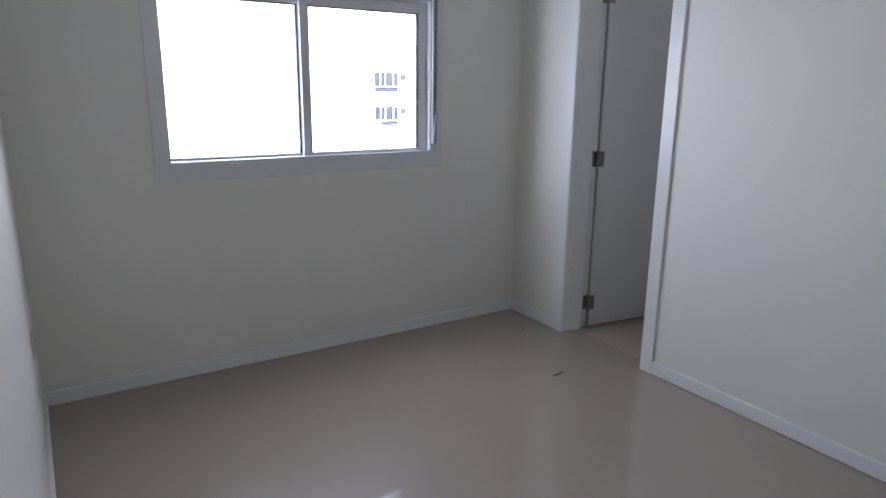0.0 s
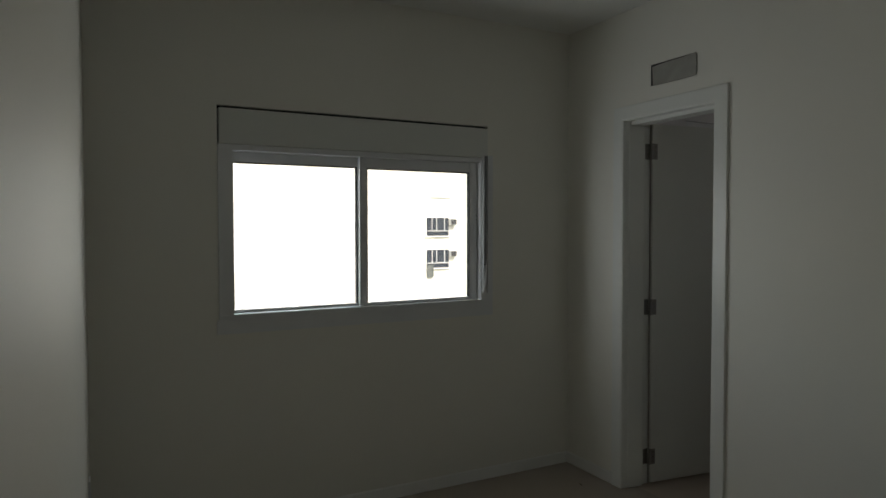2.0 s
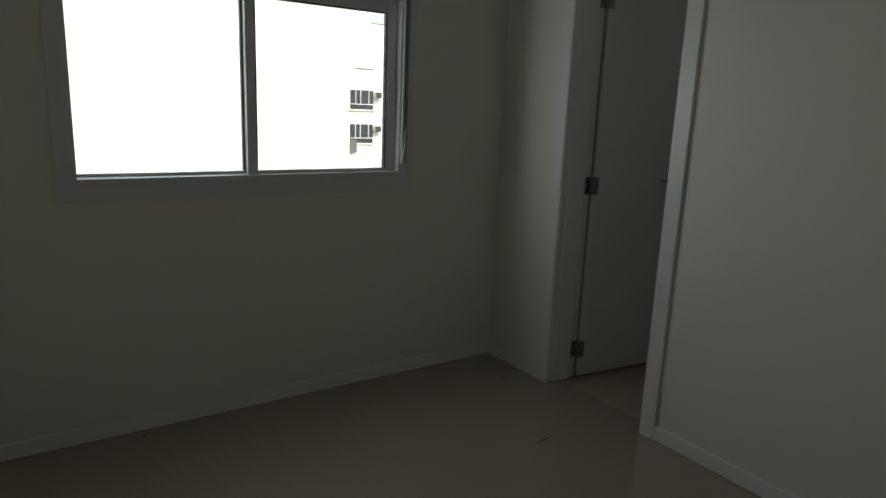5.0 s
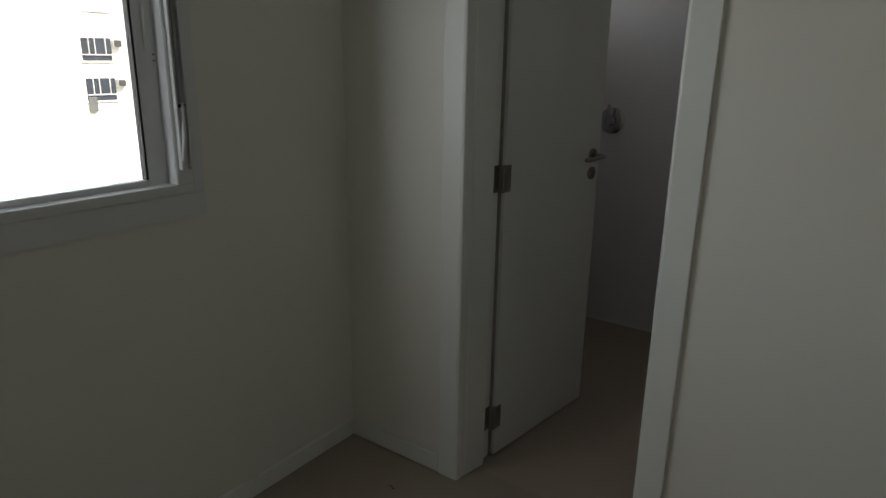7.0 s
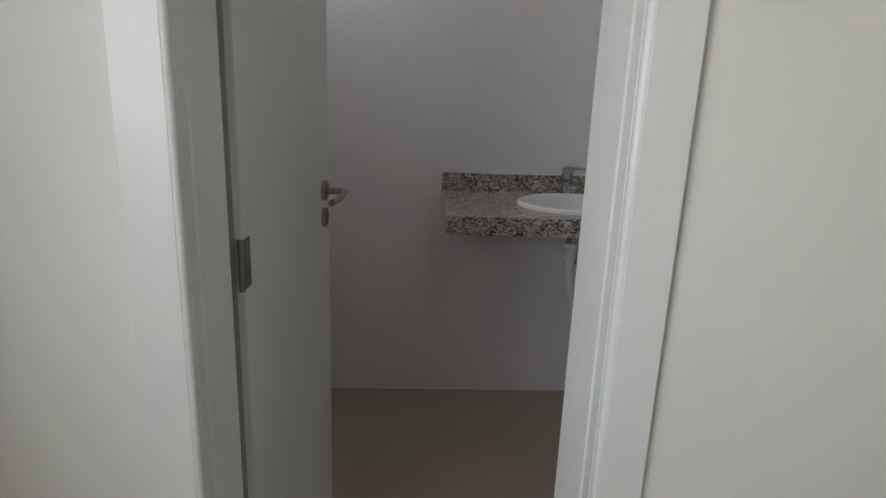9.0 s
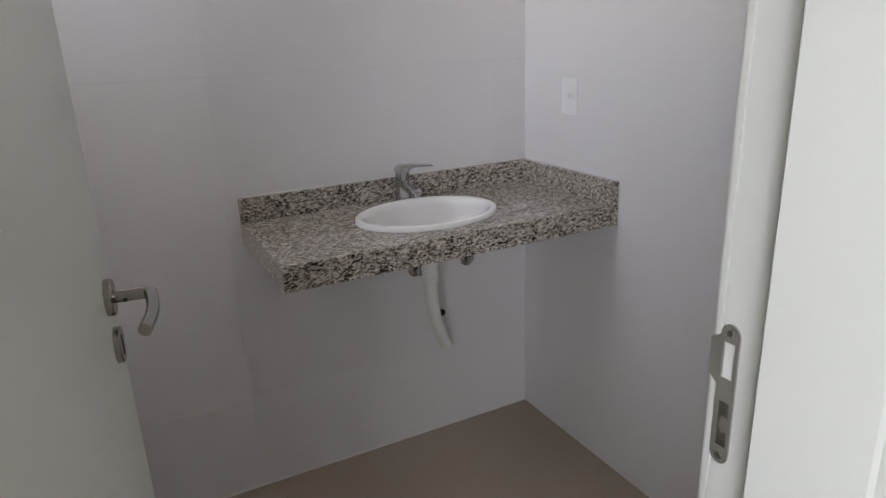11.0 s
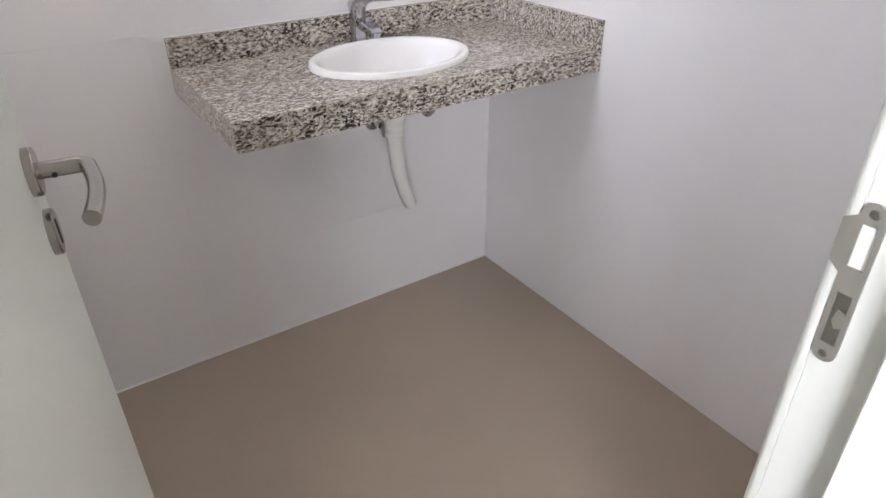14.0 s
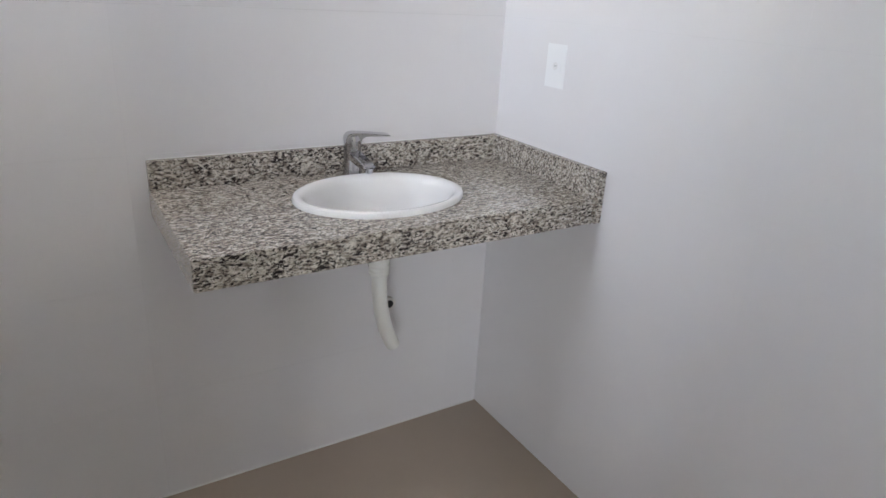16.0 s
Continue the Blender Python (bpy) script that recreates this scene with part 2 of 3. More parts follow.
BX0, BX1, BZ0, BZ1 = 1.04, 1.66, 1.66, 2.26  # bathroom window
tagged(part("wall_north", boxes(
    (-4.2, WX0, 0.0, 0.2, -0.12, ZC), (WX1, TW / 2, 0.0, 0.2, -0.12, ZC),
    (WX0, WX1, 0.0, 0.2, -0.12, WZ0), (WX0, WX1, 0.0, 0.2, WZ1, ZC)), WALL), "cream white painted wall with the window", "wall", kind="structure")
tagged(part("wall_north_bathroom", boxes(
    (TW / 2, BX0, 0.0, 0.2, -0.12, ZC), (BX1, XB + 0.15, 0.0, 0.2, -0.12, ZC),
    (BX0, BX1, 0.0, 0.2, -0.12, BZ0), (BX0, BX1, 0.0, 0.2, BZ1, ZC)), TILE), "white tiled outer wall of the bathroom", "wall", kind="structure")
tagged(part("wall_east", boxes(
    (0.0, TW, DL + 0.032, 0.0, 0.0, ZC), (0.0, TW, YN - 0.15, DR - 0.032, 0.0, ZC),
    (0.0, TW, DR - 0.032, DL + 0.032, DT + 0.032, ZC)), WALL), "cream white painted wall with the bathroom door", "wall", kind="structure")
tagged(part("wall_west", boxes((-4.2, XL, -3.20, 0.0, 0.0, ZC)), WALL), "cream white painted side wall", "wall", kind="structure")
# unseen walls added to close the space behind and return bounce light
tagged(part("wall_south", boxes((-4.2, 0.0, YN - 0.15, YN, 0.0, ZC)), WALL), "plain cream white unseen closing wall", "wall", kind="structure")
tagged(part("wall_hall", boxes((-4.2, -4.05, YN, -3.20, 0.0, ZC)), WALL), "plain cream white unseen hall wall", "wall", kind="structure")
bath_east = tagged(part("wall_east_bathroom", boxes((XB, XB + 0.15, YB - 0.15, 0.0, 0.0, ZCB)), GROUT), "wall of large white ceramic tiles behind the counter", "wall", kind="structure")
bath_south = tagged(part("wall_south_bathroom", boxes((TW, XB, YB - 0.15, YB, 0.0, ZCB)), GROUT), "side wall of large white ceramic tiles", "wall", kind="structure")

# baseboards
BH, BT = 0.07, 0.014


def baseboard(name, *dims):
    return tagged(part(name, boxes(*dims), BASE, bevel=0.004), "white painted skirting board along the wall", "baseboard", kind="structure")


baseboard("baseboard_north", (XL + BT, -BT, -BT, 0.0, 0.0, BH))
baseboard("baseboard_east_corner", (-BT, 0.0, DL + 0.080, 0.0, 0.0, BH))
baseboard("baseboard_east", (-BT, 0.0, YN, DR - 0.080, 0.0, BH))
baseboard("baseboard_west", (XL, XL + BT, -3.20, 0.0, 0.0, BH))

# ---- bathroom doorway ----
frame_ob = group_thing("door_frame", "white lacquered door frame with flat casing", "door frame", "structure", pose(0, 0, 0))
CW, CP = 0.080, 0.014   # casing width and how far it stands proud


def casing(side, x0, x1):
    """Flat casing, mitred at the corners, whose edge next to the opening is a rounded bead behind a small step."""
    front, back, r = (x0, x1, 0.009) if x0 < 0 else (x1, x0, 0.009)
    sg = 1 if front < back else -1
    across = [(back, CW), (front + sg * 0.002, CW), (front, CW - 0.002), (front, 0.0105), (front + sg * 0.001, 0.0097)]
    across += [(front + sg * (0.001 + r * (1 - math.cos(a))), r * (1 - math.sin(a))) for a in (math.pi / 2 * k / 6 for k in range(7))]
    across += [(back, 0.0)]
    ends = {"left": (lambda x, d: (x, DL + d, 0.0), lambda x, d: (x, DL + d, DT + d)),
            "top": (lambda x, d: (x, DL + d, DT + d), lambda x, d: (x, DR - d, DT + d)),
            "right": (lambda x, d: (x, DR - d, DT + d), lambda x, d: (x, DR - d, 0.0))}[side]
    bm = bmesh.new()
    a, b = ([bm.verts.new(e(x, d)) for x, d in across] for e in ends)
    for k in range(len(across)):
        m = (k + 1) % len(across)
        bm.faces.new((a[k], a[m], b[m], b[k]))
    return bm


for side in ("left", "right", "top"):
    part("casing", casing(side, -CP, 0.0), TRIM, frame_ob)
for side in ("left", "right", "top"):
    part("casing", casing(side, TW, TW + CP), TRIM, frame_ob)


def jamb_profile(s):
    """Outline in x, y: casing leg, step, stop and rebate. s: +1 where the opening lies towards -y."""
    y, stop, reb = (DL, -0.023, -0.004) if s > 0 else (DR, -0.024, 0.0015)
    pts = [(0.0, 0.032), (0.0, -0.001), (0.030, -0.003), (0.034, -0.006), (0.126, stop), (0.126, reb), (TW, reb), (TW, 0.032)]
    return [(x, y + s * d) for x, d in pts]


for s in (1, -1):
    bm = bmesh.new()
    prism(bm, jamb_profile(s), "z", 0.0, DT)
    part("jamb", bm, TRIM, frame_ob, bevel=0.0015, segments=1)
part("head_jamb", boxes((0.0, 0.04, DR, DL, DT, DT + 0.032), (0.04, 0.124, DR, DL, DT - 0.020, DT + 0.032), (0.124, TW, DR, DL, DT, DT + 0.032)), TRIM, frame_ob)
# rubber seal in the step of each jamb
for s in (1, -1):
    y = DL - 0.012 if s > 0 else DR + 0.012
    part("seal", boxes((0.1265, 0.1295, y - 0.002, y + 0.002, 0.0, DT - 0.02)), PLASTIC, frame_ob)

# strike plate, on the rebate of the closing jamb
SX, SZ, SY = 0.174, 1.042, DR - 0.0013


def strike():
    bm = bmesh.new()
    w, h = 0.0105, 0.064
    ends = lambda c, up: [(SX + w * math.cos(a), c + up * w * math.sin(a)) for a in (math.pi * k / 8 for k in range(9))]
    y0, y1 = SY, SY + 0.002
    prism(bm, ends(SZ + h, 1), "y", y0, y1)
    prism(bm, ends(SZ - h, -1), "y", y0, y1)
    hw = 0.0062
    for zz0, zz1 in ((SZ + 0.056, SZ + h), (SZ - 0.006, SZ + 0.018), (SZ - h, SZ - 0.056)):
        bx(bm, SX - w, SX + w, y0, y1, zz0, zz1)
    for zz0, zz1 in ((SZ + 0.018, SZ + 0.056), (SZ - 0.056, SZ - 0.006)):
        bx(bm, SX - w, SX - hw, y0, y1, zz0, zz1)
        bx(bm, SX + hw, SX + w, y0, y1, zz0, zz1)
    prism(bm, [(SX - hw, SZ - 0.024), (SX + 0.001, SZ - 0.022), (SX + 0.003, SZ - 0.033), (SX - 0.001, SZ - 0.040), (SX - hw, SZ - 0.037)], "y", y0 + 0.0004, y1 - 0.0002)
    prism(bm, [(SX + w, SZ + 0.010), (SX + w, SZ + 0.062), (SX + 0.0205, SZ + 0.056), (SX + 0.0205, SZ + 0.018)], "y", y0, y1)
    return bm


plate = part("strike_plate", strike(), STRIKE, frame_ob, "brushed steel strike plate")
for z in (SZ + 0.066, SZ - 0.066):
    bm = bmesh.new()
    tube(bm, [(SX, SY + 0.0015, z), (SX, SY + 0.003, z)], [0.0045, 0.0035], 12)
    part("screw", bm, DARKSTEEL, plate)
# dark block behind the slot gives the shade of a deep bolt hole
part("latch_hole_fill", boxes((SX - 0.0062, SX + 0.0062, SY - 0.0010, SY + 0.0004, SZ - 0.056, SZ - 0.006)), DARKSTEEL, plate, "dark block standing in for the shaded bolt slot")

# the door leaf, open into the bathroom; built closed-side along +x from its pivot
OPEN = -7.0
door = group_thing("door_1", "white flush bathroom door standing wide open", "door", "structure", pose(0.184, -0.492, 0.0, 0, 0, OPEN))
LW, LT = 0.610, 0.036
part("leaf", boxes((0.011, LW, -LT, 0.0, 0.008, 2.099)), LEAF, door, bevel=0.002)
# grey strip on the leaf's end imitates the shade in the hinge gap
part("edge", boxes((0.0088, 0.0108, -LT + 0.013, -0.002, 0.010, 2.097)), GAPSHADE, door, "grey strip standing in for the shaded hinge gap")
for z in (0.162, 1.041, 1.941):
    hinge = part("hinge", boxes((0.011, 0.042, -LT - 0.002, -LT, z - 0.045, z + 0.045)), DARKSTEEL, door, "worn steel butt hinge", bevel=0.003)
    bm = bmesh.new()
    tube(bm, [(0.006, -LT + 0.002, z - 0.046), (0.006, -LT + 0.002, z + 0.046)], 0.0055, 12)
    part("knuckle", bm, DARKSTEEL, hinge, smooth=True)
    for dz in (-0.03, 0.0, 0.03):
        bm = bmesh.new()
        tube(bm, [(0.027, -LT - 0.002, z + dz), (0.027, -LT - 0.0032, z + dz)], [0.004, 0.003], 10)
        part("screw", bm, STEEL, hinge)
# the leaf of each hinge let into the jamb
for z in (0.162, 1.041, 1.941):
    part("hinge_leaf", boxes((0.150, 0.184, DL - 0.0055, DL - 0.0042, z - 0.045, z + 0.045)), DARKSTEEL, frame_ob, "worn steel hinge leaf")

HS = 0.553  # along the leaf
bm = bmesh.new()
tube(bm, [(HS, -LT, 1.068), (HS, -LT - 0.008, 1.068), (HS, -LT - 0.0095, 1.068)], [0.0252, 0.0252, 0.0238], 32)
rosette = part("rosette", bm, STEEL, door, "round brushed steel rosette", smooth=True)
bm = bmesh.new()
y = -LT - 0.009
pts = [(HS, y, 1.068), (HS, y - 0.036, 1.068), (HS - 0.002, y - 0.042, 1.068), (HS - 0.007, y - 0.046, 1.068)]
arc = [(HS - 0.012 - 0.118 * k / 10, y - 0.0465 - 0.005 * math.sin(math.pi * (k / 10)) + 0.002 * (k / 10) ** 2, 1.068 - 0.002 * (k / 10)) for k in range(1, 11)]
tube(bm, pts + arc, [0.0087] * 3 + [0.0084] + [0.0081] * 10, 18)
part("lever", bm, STEEL, door, "curved brushed steel lever handle", smooth=True)
bm = bmesh.new()
tube(bm, [(HS - 0.0086, y - 0.014, 1.064), (HS - 0.0091, y - 0.014, 1.064)], 0.0028, 10)
part("grub_screw", bm, BLACK, rosette)
bm = bmesh.new()
tube(bm, [(HS, -LT, 0.999), (HS, -LT - 0.007, 0.999), (HS, -LT - 0.0085, 0.999)], [0.0252, 0.0252, 0.0238], 32)
key = part("key_rosette", bm, STEEL, door, "round steel keyhole cover", smooth=True)
# solid black block whose colour imitates the shade inside a keyhole
part("keyhole", boxes((HS - 0.003, HS + 0.003, -LT - 0.0092, -LT - 0.008, 0.985, 1.012)), BLACK, key)
part("latch_face", boxes((LW, LW + 0.0015, -0.029, -0.008, 0.93, 1.12)), STEEL, door, "steel lock face on the leaf's edge")

# ---- room window with roller shutter box ----
win = group_thing("window_1", "white aluminium sliding window with shutter box", "window", "structure", pose(0, 0, 0))
GZ0, GZ1 = 1.09, 1.885
part("frame_bottom", boxes((WX0, WX1, -0.012, 0.11, WZ0, 1.080)), ALU, win, bevel=0.002)
part("frame_left", boxes((WX0, -2.062, -0.012, 0.11, 1.080, GZ1)), ALU, win, bevel=0.002)
part("frame_right", boxes((-0.655, WX1, -0.012, 0.11, 1.080, GZ1)), ALU, win, bevel=0.002)
part("frame_top", boxes((WX0, WX1, -0.012, 0.11, GZ1, 1.912)), ALU, win, bevel=0.002)
part("apron_trim", boxes((WX0 - 0.012, WX1 + 0.035, -0.008, 0.0, 0.985, WZ0)), ALU, win, bevel=0.002)
part("side_trim", boxes((WX1, WX1 + 0.035, -0.008, 0.0, WZ0, 1.93)), ALU, win, bevel=0.002)
box_ob = part("shutter_box", boxes((WX0 + 0.009, WX1, -0.006, 0.16, 1.914, WZ1 - 0.013)), SHUTTERBOX, win, "white shutter box cover", bevel=0.002)
part("box_lip", boxes((WX0 + 0.006, WX1, -0.012, -0.006, 1.914, 1.932)), SHUTTERBOX, box_ob, bevel=0.001)
# black blocks fill the gap, so its shade is in their colour
part("gap", boxes((WX0, WX1, 0.024, 0.16, WZ1 - 0.0125, WZ1), (WX0, WX0 + 0.008, 0.024, 0.16, 1.93, WZ1 - 0.0125)), BLACK, box_ob, "black filler for the shaded gap round the box cover")


def sash(x0, x1, z0, z1, y0, y1, stile_l, stile_r, rail_b, rail_t, label):
    s = part("sash", boxes((x0, x0 + stile_l, y0, y1, z0, z1), (x1 - stile_r, x1, y0, y1, z0, z1),
                           (x0 + stile_l, x1 - stile_r, y0, y1, z0, z0 + rail_b), (x0 + stile_l, x1 - stile_r, y0, y1, z1 - rail_t, z1)), ALU, win, label, bevel=0.0015)
    g0, g1 = x0 + stile_l, x1 - stile_r
    yc = (y0 + y1) / 2
    e = 0.006
    part("gasket", boxes((g0, g0 + e, y0 + 0.002, y1 - 0.004, z0 + rail_b, z1 - rail_t), (g1 - e, g1, y0 + 0.002, y1 - 0.004, z0 + rail_b, z1 - rail_t),
                         (g0 + e, g1 - e, y0 + 0.002, y1 - 0.004, z1 - rail_t - e, z1 - rail_t)), BLACK, s)
    pane = part("pane", boxes((g0 + e, g1 - e, yc - 0.002, yc + 0.002, z0 + rail_b, z1 - rail_t - e)), GLASS, s)
    pane.visible_shadow = False
    return s


sash(-1.394, -0.645, 1.066, GZ1, 0.030, 0.058, 0.040, 0.064, 0.030, 0.056, "inner sliding sash")
sash(-2.080, -1.372, 1.076, GZ1, 0.064, 0.092, 0.020, 0.024, 0.016, 0.050, "outer sliding sash")
lock = part("sash_latch", boxes((-0.685, -0.669, 0.022, 0.030, 1.43, 1.53)), ALU, win, "small recessed sash latch", bevel=0.003)
for z in (1.40, 1.415, 1.55, 1.575):
    bm = bmesh.new()
    tube(bm, [(-0.662, 0.030, z), (-0.662, 0.0275, z)], 0.0028, 8)
    part("screw", bm, DARKSTEEL, lock)
part("strap", boxes((-0.634, -0.623, -0.022, -0.0195, 1.29, 1.925)), STRAP, win, "grey shutter strap", bevel=0.0008, segments=1)
part("strap_guide", boxes((-0.646, -0.640, -0.026, -0.012, 1.12, 1.925), (-0.617, -0.611, -0.026, -0.012, 1.12, 1.925)), ALU, win, bevel=0.001, segments=1)
bm = bmesh.new()
tube(bm, [(-0.628, -0.022, 1.295), (-0.628, -0.024, 1.285), (-0.629, -0.026, 1.25), (-0.634, -0.030, 1.20), (-0.640, -0.026, 1.15), (-0.640, -0.016, 1.125)], [0.006, 0.007, 0.0055, 0.006, 0.005, 0.004], 10)
part("strap_cleat", bm, ALU, win, "white strap end", smooth=True)
part("strap_stop", boxes((-0.636, -0.620, -0.028, -0.014, 1.283, 1.292)), BLACK, win, bevel=0.001)

# bathroom window
bwin = group_thing("window_2", "small white bathroom window in the tiled wall", "window", "structure", pose(0, 0, 0))
part("frame", boxes((BX0, BX0 + 0.035, 0.03, 0.09, BZ0, BZ1), (BX1 - 0.035, BX1, 0.03, 0.09, BZ0, BZ1),
                    (BX0 + 0.035, BX1 - 0.035, 0.03, 0.09, BZ0, BZ0 + 0.035), (BX0 + 0.035, BX1 - 0.035, 0.03, 0.09, BZ1 - 0.035, BZ1)), ALU, bwin, bevel=0.002)
pane = part("pane", boxes((BX0 + 0.035, BX1 - 0.035, 0.058, 0.062, BZ0 + 0.035, BZ1 - 0.035)), GLASS, bwin)
pane.visible_shadow = False

# cover of the wall box over the door
cover = group_thing("wall_box_cover", "unpainted cover plate over a wall box above the door", "cover plate", at=pose(0.0, -0.855, 2.316))
# no opening is cut: a black sheet on the wall imitates the gap's shade
part("recess", boxes((-0.002, 0.0, -0.138, 0.158, -0.052, 0.060)), BLACK, cover, "black sheet standing in for the shaded gap")
bm = bmesh.new()
prism(bm, [(-0.146, -0.053), (-0.06, -0.056), (0.140, -0.054), (0.146, 0.048), (0.06, 0.053), (-0.100, 0.056), (-0.142, 0.060), (-0.150, 0.046)], "x", -0.006, -0.002)
part("plate", bm, PATCH, cover, bevel=0.001, segments=1)


def outlet(name, label, at, w, h):
    """A wall plate in the xz plane, facing +y, with a round socket."""
    th = group_thing(name, label, "outlet", at=at)
    part("plate", boxes((-w / 2, w / 2, 0.0, 0.007, -h / 2, h / 2)), PLATE, th, bevel=0.0025)
    part("module", boxes((-0.021, 0.021, 0.007, 0.0085, -0.013, 0.013)), PLATE, th, bevel=0.001)
    bm, rings = ring_of([(0.0095, 0.0), (0.0088, 0.0006), (0.0068, 0.0006), (0.0062, 0.0)], (0, 0, 0), 20)
    bmesh.ops.rotate(bm, verts=bm.verts, matrix=Matrix.Rotation(radians(-90), 3, 'X'))
    bmesh.ops.translate(bm, verts=bm.verts, vec=(0, 0.0085, 0))
    part("socket_ring", bm, GROUT, th)
    # black dots on the module imitate the shade in the pin holes
    for dx in (-0.0035, 0.0, 0.0035):
        bm = bmesh.new()
        tube(bm, [(dx, 0.0084, 0.0008 * (dx != 0)), (dx, 0.0088, 0.0008 * (dx != 0))], 0.0012, 8)
        part("socket_hole_dot", bm, BLACK, th)
    return th


outlet("wall_outlet", "white plastic wall outlet above the counter", pose(1.455, YB, 1.190), 0.080, 0.116)
outlet("wall_outlet", "white plastic wall outlet low on the side wall", pose(XL, -0.45, 0.475, 0, 0, -90), 0.080, 0.116)

# ---- vanity counter ----
CX0, CY1, CZ, CZ0 = 1.227, -0.939, 0.892, 0.827
counter = group_thing("counter", "speckled grey granite counter fixed to the tiled walls", "counter", at=pose(0, 0, 0))
BCX, BCY, AX, AY = 1.450, -1.420, 0.160, 0.213


def slab():
    """Counter top with an oval cut-out."""
    bm = bmesh.new()
    seg = 64
    ring = []
    for z in (CZ, CZ - 0.02):
        ring.append([bm.verts.new((BCX + AX * 0.93 * math.cos(2 * math.pi * k / seg), BCY + AY * 0.93 * math.sin(2 * math.pi * k / seg), z)) for k in range(seg)])
    x0, x1, y0, y1 = CX0, XB - 0.006, YB + 0.026, CY1
    outer = []
    for z in (CZ, CZ - 0.02):
        row = []
        for k in range(seg):
            c, s = math.cos(2 * math.pi * k / seg), math.sin(2 * math.pi * k / seg)
            tx = ((x1 - BCX) / c if c > 1e-9 else (x0 - BCX) / c if c < -1e-9 else 1e9)
            ty = ((y1 - BCY) / s if s > 1e-9 else (y0 - BCY) / s if s < -1e-9 else 1e9)
            t = min(tx, ty)
            row.append(bm.verts.new((BCX + t * c, BCY + t * s, z)))
        outer.append(row)
    # snap the four nearest to the corners
    for row in outer:
        for cx in (x0, x1):
            for cy in (y0, y1):
                v = min(row, key=lambda q: (q.co.x - cx) ** 2 + (q.co.y - cy) ** 2)
                v.co.x, v.co.y = cx, cy
    for k in range(seg):
        j = (k + 1) % seg
        bm.faces.new((ring[0][k], ring[0][j], outer[0][j], outer[0][k]))
        bm.faces.new((ring[1][k], ring[1][j], outer[1][j], outer[1][k]))
        bm.faces.new((ring[0][k], ring[0][j], ring[1][j], ring[1][k]))
        bm.faces.new((outer[0][k], outer[0][j], outer[1][j], outer[1][k]))
    return bm


part("slab", slab(), GRANITE, counter)
part("front_apron", boxes((CX0 - 0.001, CX0 + 0.02, YB + 0.0262, CY1 + 0.001, CZ0, CZ - 0.0005)), GRANITE, counter, bevel=0.0015)
part("side_apron", boxes((CX0 + 0.02, XB - 0.006, CY1 - 0.02, CY1 + 0.0008, CZ0, CZ - 0.0006)), GRANITE, counter)
part("backsplash", boxes((XB - 0.026, XB - 0.006, YB + 0.0262, CY1, CZ, 0.962)), GRANITE, counter, bevel=0.0012)
part("side_splash", boxes((CX0 - 0.009, XB - 0.006, YB + 0.006, YB + 0.026, CZ0 + 0.002, 0.963)), GRANITE, counter, bevel=0.0012)
bm = bmesh.new()
tube(bm, [(XB - 0.0055, CY1 - 0.004, 0.9625), (XB - 0.0060, -1.3, 0.963), (XB - 0.0052, -1.6, 0.9625), (XB - 0.0058, YB + 0.01, 0.963)], [0.0014, 0.0009, 0.0016, 0.0008], 8)
part("silicone_bead", bm, SILICONE, counter, "white silicone bead")

# basin
basin = group_thing("basin", "oval white ceramic drop-in basin set in the counter", "basin", at=pose(BCX, BCY, CZ))
prof = [(1.0, 0.0), (1.005, 0.006), (0.99, 0.012), (0.955, 0.015), (0.91, 0.013), (0.875, 0.006), (0.85, -0.006), (0.82, -0.028), (0.75, -0.060), (0.62, -0.084), (0.42, -0.097), (0.2, -0.102), (0.11, -0.103)]
bm, rings = ring_of(prof, (0, 0, 0), 64, AX, AY)
out = [(0.90, 0.0), (0.88, -0.03), (0.80, -0.07), (0.62, -0.097), (0.40, -0.109), (0.15, -0.113)]
part("bowl", bm, CERAMIC, basin, smooth=True)
bm, rings = ring_of(out, (0, 0, 0), 48, AX, AY)
bm.faces.new(rings[-1])
part("underside", bm, CERAMIC, basin, smooth=True)
bm = bmesh.new()
tube(bm, [(0, 0, -0.106), (0, 0, -0.1005), (0, 0, -0.100)], [0.024, 0.024, 0.016], 24)
part("drain", bm, CHROME, basin, "chrome drain ring", smooth=True)
# tap
TX, TY = 1.643, -1.432
tap = group_thing("tap", "chrome single lever basin tap behind the basin", "tap", at=pose(TX, TY, CZ))
bm = bmesh.new()
tube(bm, [(0, 0, 0.0), (0, 0, 0.004), (0, 0, 0.006), (0, 0, 0.05), (0, 0, 0.090), (0, 0, 0.100), (0, 0, 0.108), (0, 0, 0.112)], [0.027, 0.027, 0.0245, 0.0225, 0.023, 0.0225, 0.0195, 0.012], 28)
part("body", bm, CHROME, tap, smooth=True)
bm = bmesh.new()
prism(bm, [(-0.008, 0.045), (-0.008, 0.072), (-0.055, 0.064), (-0.108, 0.054), (-0.112, 0.042), (-0.085, 0.039), (-0.04, 0.040)], "y", -0.017, 0.017)
part("spout", bm, CHROME, tap, bevel=0.005, segments=3, smooth=True)
bm = bmesh.new()
tube(bm, [(-0.103, 0, 0.047), (-0.101, 0, 0.034)], 0.010, 18)
part("aerator", bm, CHROME, tap, smooth=True)
bm = bmesh.new()
